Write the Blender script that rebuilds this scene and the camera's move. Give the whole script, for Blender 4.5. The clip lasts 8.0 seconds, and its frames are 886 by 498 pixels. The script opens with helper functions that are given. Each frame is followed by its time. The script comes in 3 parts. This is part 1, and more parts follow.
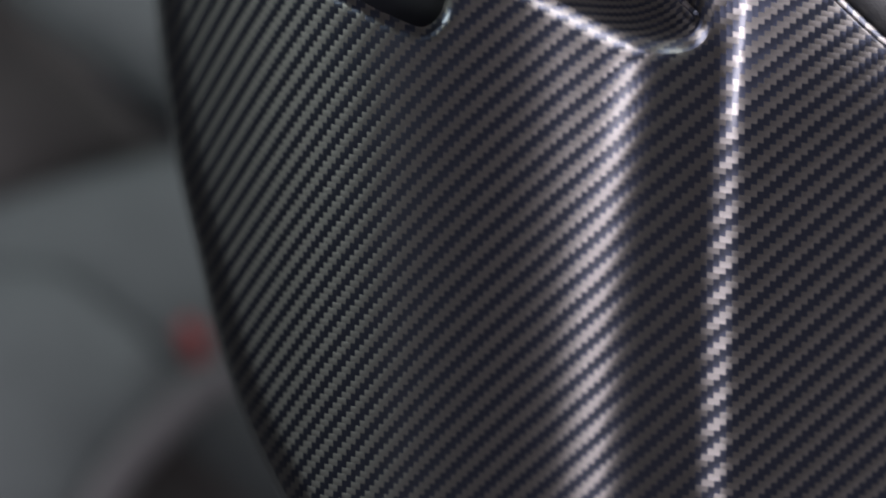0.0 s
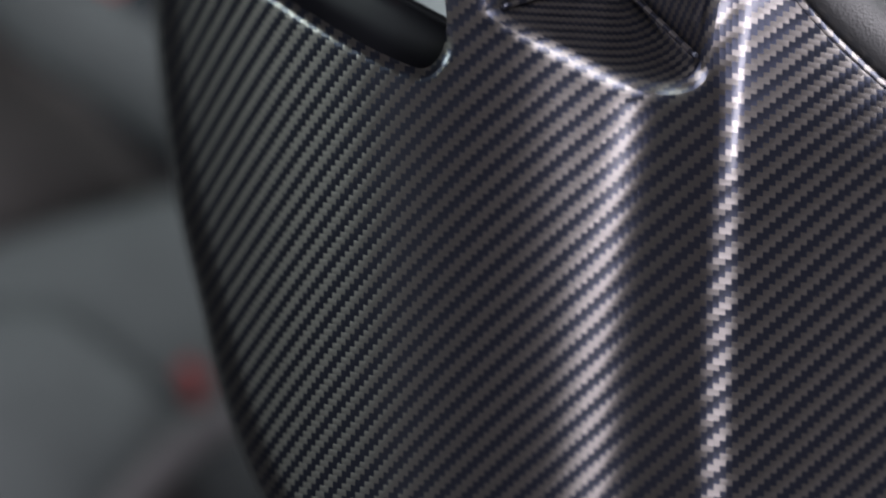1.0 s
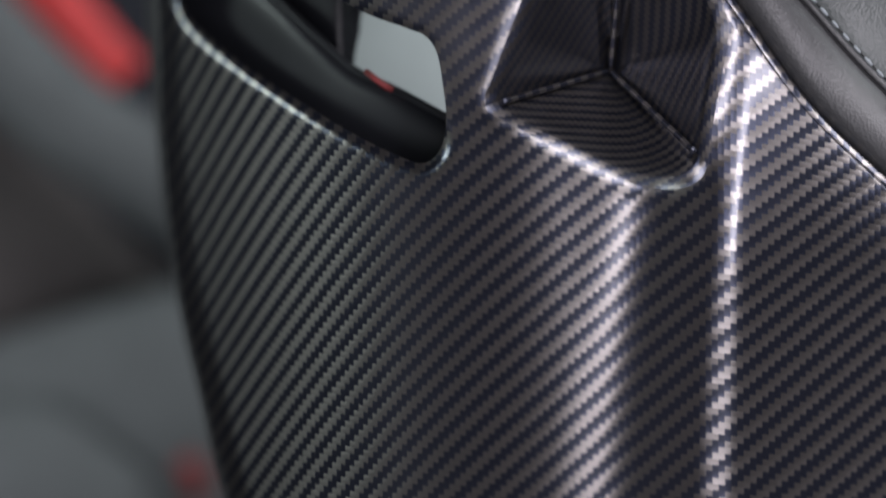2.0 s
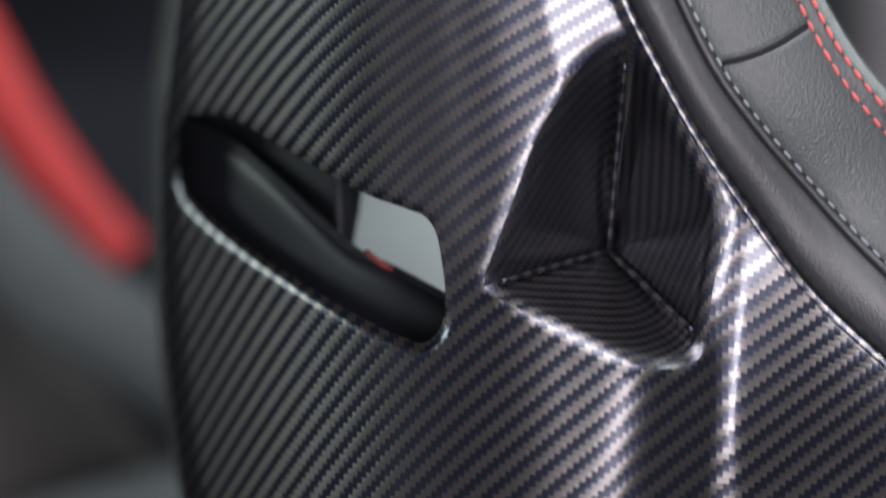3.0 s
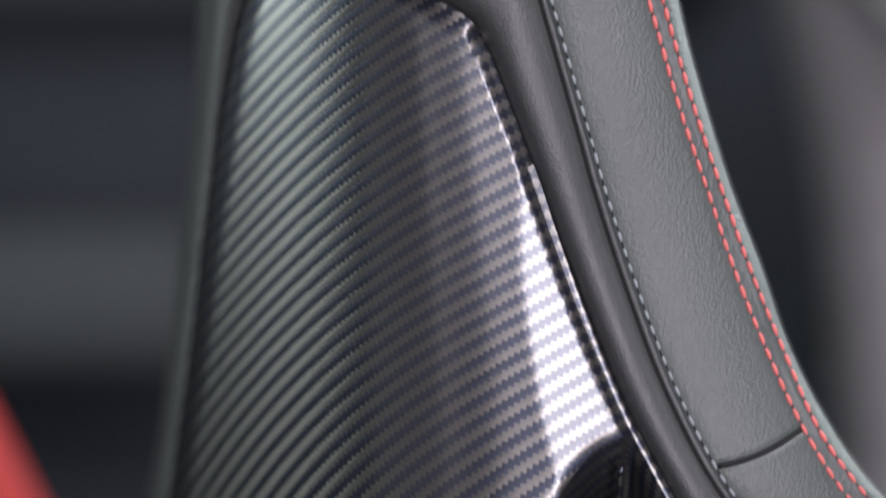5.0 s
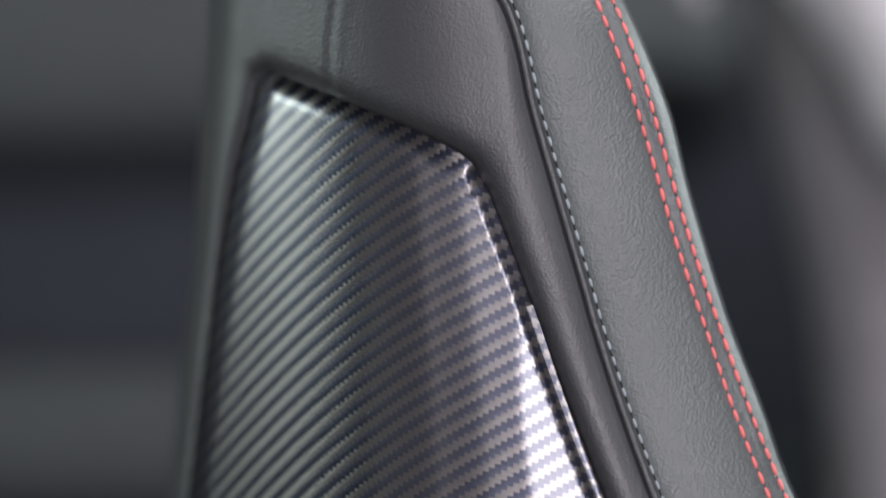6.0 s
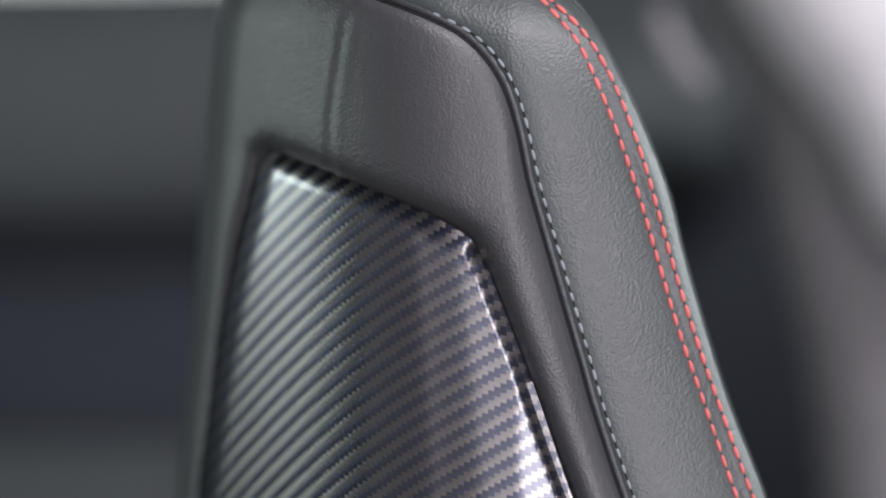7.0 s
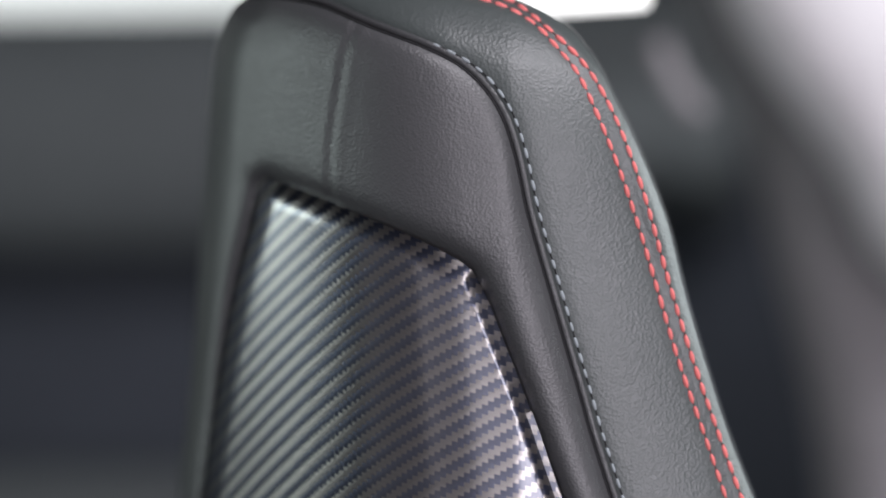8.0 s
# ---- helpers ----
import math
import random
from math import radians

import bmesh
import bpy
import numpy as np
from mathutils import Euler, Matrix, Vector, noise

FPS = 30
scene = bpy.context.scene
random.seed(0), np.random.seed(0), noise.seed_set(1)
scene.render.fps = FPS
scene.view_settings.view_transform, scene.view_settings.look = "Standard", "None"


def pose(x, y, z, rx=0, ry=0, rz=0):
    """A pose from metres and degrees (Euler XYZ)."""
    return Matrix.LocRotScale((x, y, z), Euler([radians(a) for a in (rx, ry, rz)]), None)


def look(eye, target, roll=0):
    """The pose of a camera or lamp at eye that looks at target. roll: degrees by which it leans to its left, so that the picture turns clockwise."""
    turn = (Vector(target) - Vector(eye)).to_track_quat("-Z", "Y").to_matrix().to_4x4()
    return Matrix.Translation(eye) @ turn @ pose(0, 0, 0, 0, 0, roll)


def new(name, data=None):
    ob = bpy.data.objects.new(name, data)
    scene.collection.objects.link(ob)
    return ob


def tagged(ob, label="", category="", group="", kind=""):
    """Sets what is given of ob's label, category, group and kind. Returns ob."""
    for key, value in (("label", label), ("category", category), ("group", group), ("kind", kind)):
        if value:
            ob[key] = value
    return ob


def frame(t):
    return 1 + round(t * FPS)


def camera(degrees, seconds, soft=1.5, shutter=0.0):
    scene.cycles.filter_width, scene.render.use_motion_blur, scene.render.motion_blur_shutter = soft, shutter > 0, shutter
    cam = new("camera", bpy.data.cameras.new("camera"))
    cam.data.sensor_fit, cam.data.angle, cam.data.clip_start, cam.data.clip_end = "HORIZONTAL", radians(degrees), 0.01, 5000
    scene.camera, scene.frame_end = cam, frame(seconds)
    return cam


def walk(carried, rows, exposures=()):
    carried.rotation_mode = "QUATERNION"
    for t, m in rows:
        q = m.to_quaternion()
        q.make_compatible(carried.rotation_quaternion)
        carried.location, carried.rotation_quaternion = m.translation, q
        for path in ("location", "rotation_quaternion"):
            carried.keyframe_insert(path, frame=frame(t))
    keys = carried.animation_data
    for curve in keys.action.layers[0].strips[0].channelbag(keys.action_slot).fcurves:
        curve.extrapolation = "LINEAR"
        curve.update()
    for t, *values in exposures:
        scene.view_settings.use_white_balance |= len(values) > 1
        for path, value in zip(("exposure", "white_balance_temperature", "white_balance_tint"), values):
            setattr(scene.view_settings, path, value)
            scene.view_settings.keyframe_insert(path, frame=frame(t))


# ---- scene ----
# The eye turns upward on a tripod with a long lens and drifts back a little.
EYE_Z, ARC = 0.92, 0.99          # eye height; distance from the eye at which outlines are laid
LENS, PITCH = 18.0, -13.0
UNIT = 0.0002                    # one sheet unit: a step of the view, taken as 0.2 mm at ARC
FOCAL = ARC / UNIT
cam = camera(LENS, 8.0, soft=1.9, shutter=0.5)
cam.data.dof.use_dof = True
cam.data.dof.focus_distance = 1.003
cam.data.dof.aperture_fstop = 2.6
# seconds, and how far the view has climbed, in sheet units
CLIMB = [(0.0, 0), (0.5, 29), (1.0, 72), (1.2, 95), (2.3, 318), (2.5, 381), (3.0, 554), (3.5, 715), (4.0, 903), (4.5, 1086),
         (5.0, 1269), (5.2, 1329), (6.3, 1571), (6.5, 1600), (7.0, 1657), (7.5, 1689), (8.0, 1711)]


def eye_row(s):
    k = 1 - 1.6e-5 * (s - 700)
    pitch = radians(PITCH) + s / FOCAL
    back = ARC * (1 / k - 1)
    yaw = -254 * (1 - k) / FOCAL
    return pose(0, -back * math.cos(pitch), EYE_Z - back * math.sin(pitch), 90 + math.degrees(pitch), 0, math.degrees(yaw))


walk(cam, [(t, eye_row(s)) for t, s in CLIMB])

# ---- world and lights ----
world = bpy.data.worlds.new("overcast_sky")
scene.world = world
world.use_nodes = True
wn, wl = world.node_tree.nodes, world.node_tree.links
sky = wn.new("ShaderNodeTexSky")
sky.sky_type, sky.sun_disc, sky.sun_elevation, sky.sun_rotation = "NISHITA", False, radians(40), radians(140)
wl.new(sky.outputs[0], wn["Background"].inputs[0])
wn["Background"].inputs[1].default_value = 0.08


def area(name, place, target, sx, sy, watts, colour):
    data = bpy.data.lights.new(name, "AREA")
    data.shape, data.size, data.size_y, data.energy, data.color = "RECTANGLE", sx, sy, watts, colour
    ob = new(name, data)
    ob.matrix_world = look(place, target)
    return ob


# four unseen softboxes, added behind the eye to light carbon and leather; no openings there
area("added_right_rear_lamp", (0.98, -1.15, 0.92), (0.08, 1.0, 0.90), 0.48, 0.85, 19.5, (0.97, 0.91, 1.0))
area("added_low_rear_lamp", (0.05, -1.7, 0.48), (0.1, 1.0, 0.95), 1.3, 0.6, 8.5, (0.96, 0.91, 1.0))
area("added_wide_rear_lamp", (-0.6, -1.8, 0.46), (0.1, 1.0, 0.95), 3.8, 0.5, 8, (0.96, 0.91, 1.0))
area("added_left_rear_lamp", (-2.3, -0.4, 0.75), (0.0, 1.0, 0.98), 2.0, 0.5, 1.2, (0.96, 0.92, 1.0))
# softbox added high on the right to whiten the recess lip
area("added_high_softbox", (0.7, -0.1, 2.3), (0.1, 0.95, 0.9), 1.4, 0.7, 28, (0.97, 0.93, 1.0))
area("side_window_light", (-1.25, 1.25, 1.16), (-0.05, 1.05, 1.10), 0.42, 0.22, 2.9, (0.86, 1.0, 0.98))
# unseen lamp, added to edge-light the seat and brighten the panel behind the slot
area("added_rim_lamp", (0.8, 1.28, 1.3), (0.15, 1.1, 1.0), 0.5, 0.35, 3.5, (0.90, 0.98, 1.0))
scene.view_settings.exposure = 0.13


# ---- materials ----
def material(name):
    m = bpy.data.materials.new(name)
    m.use_nodes = True
    return m, m.node_tree.nodes, m.node_tree.links, m.node_tree.nodes["Principled BSDF"]


def rgb(c):
    return (*c, 1.0)


def math_node(n, l, op, a, b=None):
    node = n.new("ShaderNodeMath")
    node.operation = op
    for i, value in enumerate((a, b)):
        if value is None:
            continue
        if isinstance(value, (int, float)):
            node.inputs[i].default_value = value
        else:
            l.new(value, node.inputs[i])
    return node.outputs[0]


def mix_colour(n, l, fac, a, b):
    node = n.new("ShaderNodeMix")
    node.data_type = "RGBA"
    l.new(fac, node.inputs[0]) if not isinstance(fac, float) else None
    for i, value in ((6, a), (7, b)):
        if isinstance(value, tuple):
            node.inputs[i].default_value = rgb(value)
        else:
            l.new(value, node.inputs[i])
    return node.outputs[2]


def carbon(name="carbon_twill", tow_tone=1.0):
    """Clear-coated two-by-two twill; the UV map counts tows, across and up."""
    m, n, l, p = material(name)
    uv = n.new("ShaderNodeUVMap")
    uv.uv_map = "weave"
    sep = n.new("ShaderNodeSeparateXYZ")
    l.new(uv.outputs[0], sep.inputs[0])
    x, y = sep.outputs[0], sep.outputs[1]
    i, j = math_node(n, l, "FLOOR", x), math_node(n, l, "FLOOR", y)
    fx, fy = math_node(n, l, "FRACT", x), math_node(n, l, "FRACT", y)
    step = math_node(n, l, "FLOORED_MODULO", math_node(n, l, "SUBTRACT", i, j), 4.0)
    weft = math_node(n, l, "LESS_THAN", step, 1.5)
    # rounded section of each tow, and the arch of its float over two crossings
    def arch(f):
        c = math_node(n, l, "SUBTRACT", f, 0.5)
        return math_node(n, l, "SUBTRACT", 1.0, math_node(n, l, "MULTIPLY", math_node(n, l, "MULTIPLY", c, c), 4.0))
    ax, ay = arch(fx), arch(fy)
    run_weft = math_node(n, l, "DIVIDE", math_node(n, l, "FLOORED_MODULO", math_node(n, l, "SUBTRACT", x, j), 4.0), 2.0)
    run_warp = math_node(n, l, "FRACT", math_node(n, l, "DIVIDE", math_node(n, l, "SUBTRACT", math_node(n, l, "SUBTRACT", y, i), 1.0), 2.0))
    hw = math_node(n, l, "ADD", math_node(n, l, "MULTIPLY", ay, 0.4), arch(math_node(n, l, "MINIMUM", run_weft, 1.0)))
    hp = math_node(n, l, "ADD", math_node(n, l, "MULTIPLY", ax, 0.4), arch(run_warp))
    hmix = n.new("ShaderNodeMix")
    l.new(weft, hmix.inputs[0]); l.new(hp, hmix.inputs[2]); l.new(hw, hmix.inputs[3])
    # filaments
    fil = n.new("ShaderNodeTexNoise")
    fil.inputs["Scale"].default_value, fil.inputs["Detail"].default_value = 3.0, 3.0
    comb = n.new("ShaderNodeCombineXYZ")
    fmx = n.new("ShaderNodeMix"); l.new(weft, fmx.inputs[0]); l.new(math_node(n, l, "MULTIPLY", x, 6.0), fmx.inputs[2]); l.new(math_node(n, l, "MULTIPLY", x, 0.5), fmx.inputs[3])
    fmy = n.new("ShaderNodeMix"); l.new(weft, fmy.inputs[0]); l.new(math_node(n, l, "MULTIPLY", y, 0.5), fmy.inputs[2]); l.new(math_node(n, l, "MULTIPLY", y, 6.0), fmy.inputs[3])
    l.new(fmx.outputs[0], comb.inputs[0]); l.new(fmy.outputs[0], comb.inputs[1])
    l.new(comb.outputs[0], fil.inputs["Vector"])
    # the tows' differing reflection is partly put into colour: weft pale, warp dark
    light = mix_colour(n, l, fil.outputs["Fac"], tuple(tow_tone * c for c in (0.155, 0.145, 0.140)), tuple(tow_tone * c for c in (0.25, 0.234, 0.226)))
    dark = mix_colour(n, l, fil.outputs["Fac"], (0.032, 0.037, 0.058), (0.055, 0.062, 0.092))
    l.new(mix_colour(n, l, weft, dark, light), p.inputs["Base Color"])
    p.inputs["Metallic"].default_value, p.inputs["Roughness"].default_value = 0.93, 0.35
    # the filaments shine across their run
    tan = n.new("ShaderNodeTangent")
    tan.direction_type, tan.uv_map = "UV_MAP", "weave"
    l.new(tan.outputs[0], p.inputs["Tangent"])
    p.inputs["Anisotropic"].default_value = 0.5
    l.new(math_node(n, l, "MULTIPLY", weft, 0.25), p.inputs["Anisotropic Rotation"])
    bump = n.new("ShaderNodeBump")
    bump.inputs["Strength"].default_value, bump.inputs["Distance"].default_value = 0.20, 0.0004
    l.new(hmix.outputs[0], bump.inputs["Height"])
    l.new(bump.outputs[0], p.inputs["Normal"])
    p.inputs["Coat Weight"].default_value, p.inputs["Coat Roughness"].default_value = 1.0, 0.18
    return m


def leather(name, a, b, rough=0.5, grain=1400.0, strength=0.5):
    m, n, l, p = material(name)
    tex = n.new("ShaderNodeTexCoord")
    big = n.new("ShaderNodeTexNoise")
    big.inputs["Scale"].default_value, big.inputs["Detail"].default_value = 14.0, 4.0
    l.new(tex.outputs["Object"], big.inputs["Vector"])
    l.new(mix_colour(n, l, big.outputs["Fac"], a, b), p.inputs["Base Color"])
    vor = n.new("ShaderNodeTexVoronoi")
    vor.inputs["Scale"].default_value = grain / 2.2
    soft = n.new("ShaderNodeTexNoise")
    soft.inputs["Scale"].default_value, soft.inputs["Detail"].default_value = grain / 6, 5.0
    l.new(tex.outputs["Object"], vor.inputs["Vector"]); l.new(tex.outputs["Object"], soft.inputs["Vector"])
    bump = n.new("ShaderNodeBump")
    bump.inputs["Strength"].default_value, bump.inputs["Distance"].default_value = strength, 0.0009
    l.new(math_node(n, l, "ADD", vor.outputs["Distance"], soft.outputs["Fac"]), bump.inputs["Height"])
    l.new(bump.outputs[0], p.inputs["Normal"])
    p.inputs["Specular IOR Level"].default_value = 0.95
    rr = n.new("ShaderNodeMapRange")
    rr.inputs[3].default_value, rr.inputs[4].default_value = rough - 0.07, rough + 0.07
    l.new(soft.outputs["Fac"], rr.inputs[0]); l.new(rr.outputs[0], p.inputs["Roughness"])
    return m


def plain(name, colour, rough=0.6, metal=0.0):
    m, n, l, p = material(name)
    tex, noi = n.new("ShaderNodeTexCoord"), n.new("ShaderNodeTexNoise")
    noi.inputs["Scale"].default_value, noi.inputs["Detail"].default_value = 30.0, 5.0
    l.new(tex.outputs["Object"], noi.inputs["Vector"])
    l.new(mix_colour(n, l, noi.outputs["Fac"], tuple(0.8 * c for c in colour), tuple(min(1, 1.2 * c) for c in colour)), p.inputs["Base Color"])
    p.inputs["Roughness"].default_value, p.inputs["Metallic"].default_value = rough, metal
    return m


CARBON = carbon()
# same carbon with dimmed tows: the recess's shade is put into its colour
SHADED_CARBON = carbon("shaded_carbon_twill", 0.62)
LEATHER = leather("dark_grey_leather", (0.050, 0.051, 0.054), (0.070, 0.072, 0.074), 0.46, 2200.0, 0.2)
SIDE_LEATHER = leather("grey_green_leather", (0.058, 0.070, 0.068), (0.080, 0.094, 0.091), 0.44, 2000.0, 0.2)
SATIN = plain("satin_black_plastic", (0.020, 0.022, 0.027), 0.40)
BLACK = plain("black_trim", (0.010, 0.011, 0.014), 0.75)
SEAM = plain("black_thread", (0.01, 0.01, 0.012), 0.8)
RED_THREAD = plain("red_thread", (0.92, 0.21, 0.20), 0.7)
GREY_THREAD = plain("pale_grey_thread", (0.34, 0.38, 0.40), 0.7)
RED_TRIM = plain("red_leather", (0.85, 0.075, 0.075), 0.55)
DEEP_RED = plain("deep_red_thread", (0.10, 0.02, 0.02), 0.8)
DULL_RED = plain("dull_red_plastic", (0.34, 0.06, 0.06), 0.6)
PALE = plain("pale_grey_leather", (0.42, 0.49, 0.48), 0.6)
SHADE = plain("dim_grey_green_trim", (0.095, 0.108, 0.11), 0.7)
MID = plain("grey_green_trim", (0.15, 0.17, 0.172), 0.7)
DARK = plain("dark_navy_trim", (0.034, 0.042, 0.056), 0.7)
BROWN = plain("dark_brown_grey_trim", (0.085, 0.078, 0.076), 0.7)
MAUVE = plain("mauve_grey_trim", (0.25, 0.235, 0.245), 0.6)
WHITE = plain("pale_headliner", (0.82, 0.79, 0.81), 0.8)
# colours of the added room, set dark to weaken what the carbon reflects
CONCRETE = plain("dark_concrete", (0.09, 0.09, 0.095), 0.8)
ENCLOSURE = plain("dark_enclosure", (0.04, 0.042, 0.05), 0.85)


# ---- geometry helpers ----
def sight_point(u, v, d):
    """A place on a line of sight from the eye: u across and v down the view in sheet units, d millimetres beyond ARC.
    """
    r = ARC + d / 1000
    a = radians(PITCH) + (441 - v) / FOCAL
    return Vector(((u - 784) / FOCAL * r, r * math.cos(a), EYE_Z + r * math.sin(a)))


def smooth_line(points, step=12.0):
    """A dense smooth curve through a few points."""
    p = [np.array(q, float) for q in points]
    p = [2 * p[0] - p[1], *p, 2 * p[-1] - p[-2]]
    out = []
    for a, b, c, d in zip(p, p[1:], p[2:], p[3:]):
        k = max(1, int(np.linalg.norm(c - b) / step))
        for i in range(k):
            t = i / k
            out.append(0.5 * (2 * b + (c - a) * t + (2 * a - 5 * b + 4 * c - d) * t * t + (3 * b - a - 3 * c + d) * t ** 3))
    out.append(p[-2])
    return np.array(out)


def far_from(line, pts):
    """The distance of each point from a polyline, in sheet units."""
    best = np.full(len(pts), 1e9)
    for a, b in zip(line[:-1], line[1:]):
        ab = b - a
        t = np.clip(((pts - a) @ ab) / max(1e-9, ab @ ab), 0, 1)
        best = np.minimum(best, np.hypot(*(pts - a - t[:, None] * ab).T))
    return best


def inside(poly, pts):
    x, y = pts[:, 0], pts[:, 1]
    res = np.zeros(len(pts), bool)
    for a, b in zip(poly, np.roll(poly, -1, 0)):
        hit = ((a[1] > y) != (b[1] > y))
        with np.errstate(divide="ignore", invalid="ignore"):
            xc = (b[0] - a[0]) * (y - a[1]) / (b[1] - a[1]) + a[0]
        res ^= hit & (x < xc)
    return res


def resample(line, step):
    seg = np.hypot(*np.diff(line, axis=0).T)
    s = np.concatenate(([0], np.cumsum(seg)))
    k = max(2, int(s[-1] / step))
    q = np.linspace(0, s[-1], k + 1)
    return np.stack([np.interp(q, s, line[:, 0]), np.interp(q, s, line[:, 1])], 1)


def sheet(outline, holes, step, extra=()):
    """A skin over an outline with holes, triangulated finely, with extra lines of points where it bends sharply."""
    from mathutils.geometry import delaunay_2d_cdt
    lo, hi = outline.min(0), outline.max(0)
    gx, gy = np.meshgrid(np.arange(lo[0] + step / 2, hi[0], step), np.arange(lo[1] + step / 2, hi[1], step * 0.9))
    gx = gx + (np.arange(gx.shape[0]) % 2)[:, None] * step / 2
    grid = np.stack([gx.ravel(), gy.ravel()], 1)
    keep = inside(outline, grid)
    for h in holes:
        keep &= ~inside(h, grid)
    for h in [np.vstack([outline, outline[:1]])] + [np.vstack([h, h[:1]]) for h in holes]:
        keep[keep] = far_from(h, grid[keep]) > step * 0.45
    grid = grid[keep]
    dense = []
    for line in extra:
        ok = inside(outline, line)
        for h in holes:
            ok &= ~inside(h, line)
        dense.append(line[ok])
        if len(grid):
            grid = grid[far_from(line, grid) > 3.0]
    grid = np.vstack([grid, *dense])
    verts, edges = [], []
    for loop in [outline, *holes]:
        base = len(verts)
        verts += [tuple(q) for q in loop]
        edges += [(base + i, base + (i + 1) % len(loop)) for i in range(len(loop))]
    verts += [tuple(q) for q in grid]
    res = delaunay_2d_cdt([Vector(q) for q in verts], edges, [], 0, 1e-4)
    pts = np.array([tuple(q) for q in res[0]])
    tri = np.array([t for t in res[2] if len(t) == 3])
    mid = pts[tri].mean(1)
    ok = inside(outline, mid)
    for h in holes:
        ok &= ~inside(h, mid)
    tri = tri[ok]
    return pts, tri


def beside(line, gap):
    """A line at a distance from another."""
    t = np.gradient(line, axis=0)
    t /= np.maximum(np.hypot(*t.T), 1e-9)[:, None]
    return line + gap * np.stack([-t[:, 1], t[:, 0]], 1)


def skin(name, outline, holes, step, depth, mat, parent, label="", weave=None, turn_back=(), fine=()):
    pts, tri = sheet(outline, holes, step, fine)
    d = depth(pts)
    co = [sight_point(u, v, k) for (u, v), k in zip(pts, d)]
    faces = [tuple(int(i) for i in t[::-1]) for t in tri]
    uvs = list(map(tuple, weave(pts))) if weave else None
    for line, amount in turn_back:      # a wall behind an edge
        dl = depth(line)
        wl_ = list(map(tuple, weave(line))) if weave else None
        rings = []
        for back in (0.0, 1.2, amount):
            base = len(co)
            co += [sight_point(u, v, k + back) for (u, v), k in zip(line, dl)]
            if weave:
                uvs += [(a, b + back * 0.3) for a, b in wl_]
            rings.append(base)
        for r0, r1 in zip(rings, rings[1:]):
            faces += [(r0 + i, r0 + i + 1, r1 + i + 1, r1 + i) for i in range(len(line) - 1)]
    me = bpy.data.meshes.new(name)
    me.from_pydata(co, [], faces)
    me.update()
    bm = bmesh.new()
    bm.from_mesh(me)
    if uvs:
        layer = bm.loops.layers.uv.new("weave")
        bm.verts.ensure_lookup_table()
        for f in bm.faces:
            for lp in f.loops:
                lp[layer].uv = uvs[lp.vert.index]
    for f in bm.faces:
        f.smooth = True
    bm.to_mesh(me)
    bm.free()
    me.materials.append(mat)
    ob = new(name, me)
    ob.parent = parent
    if label:
        ob["label"] = label
    return ob


def part(name, bm, mat, parent, label=""):
    me = bpy.data.meshes.new(name)
    for f in bm.faces:
        f.smooth = True
    bmesh.ops.recalc_face_normals(bm, faces=bm.faces)
    bm.to_mesh(me)
    bm.free()
    me.materials.append(mat)
    ob = new(name, me)
    ob.parent = parent
    if label:
        ob["label"] = label
    return ob


def tube(places, radii, sides=12, flat=1.0):
    """A capped tube along places, with a radius at each."""
    bm = bmesh.new()
    rings = []
    for i, p in enumerate(places):
        a, b = places[max(0, i - 1)], places[min(len(places) - 1, i + 1)]
        t = (b - a).normalized()
        side = t.cross(Vector((0, 1, 0))).normalized()
        up = side.cross(t).normalized()
        r = radii[i] if hasattr(radii, "__len__") else radii
        rings.append([bm.verts.new(p + r * (math.cos(k * math.tau / sides) * side + flat * math.sin(k * math.tau / sides) * up)) for k in range(sides)])
    for r0, r1 in zip(rings, rings[1:]):
        for k in range(sides):
            bm.faces.new((r0[k], r0[(k + 1) % sides], r1[(k + 1) % sides], r1[k]))
    bm.faces.new(rings[0]), bm.faces.new(rings[-1][::-1])
    return bm


def thing(name, label, category, kind="", group=""):
    ob = new(name)
    return tagged(ob, label, category, group, kind)


# ---- the seat: outlines in sheet units, laid to fit the camera's view ----
LEFT = smooth_line([(515, 885), (451, 756), (401, 617), (361, 449), (326, 299), (304, 150), (291, 0), (287, -120), (288, -300), (299, -385),
                    (311, -480), (328, -599), (350, -784), (378, -999), (396, -1120), (413, -1212), (439, -1313), (454, -1388)])
TOP = smooth_line([(454, -1388), (469, -1399), (500, -1389), (601, -1348), (753, -1283), (829, -1241), (855, -1209)])
RIGHT = smooth_line([(855, -1209), (873, -1170), (898, -1105), (935, -1010), (991, -853), (1047, -704), (1104, -565), (1148, -476), (1231, -326),
                     (1310, -210), (1427, -51), (1563, 79), (1693, 185)])
CREST = smooth_line([(900, -1504), (903, -1251), (915, -1080), (912, -985), (914, -784), (941, -585), (970, -446), (1040, -200), (1103, 40), (1105, 140), (1074, 299), (1045, 498), (1037, 697), (1036, 944)])
LEFT_SIDE = smooth_line([(505, 885), (441, 756), (391, 617), (352, 449), (317, 299), (294, 150), (279, 0), (269, -120), (262, -281), (265, -385), (283, -500),
                         (306, -698), (323, -884), (339, -1049), (352, -1251), (364, -1403), (373, -1536), (386, -1637), (408, -1697), (436, -1721)])
SEAM_LINE = smooth_line([(436, -1721), (500, -1719), (571, -1704), (652, -1670), (764, -1627), (835, -1586), (888, -1526), (923, -1445), (958, -1313),
                         (999, -1171), (1047, -1010), (1069, -934), (1119, -784), (1187, -605), (1268, -440), (1351, -325), (1440, -222), (1528, -125), (1676, 20)])
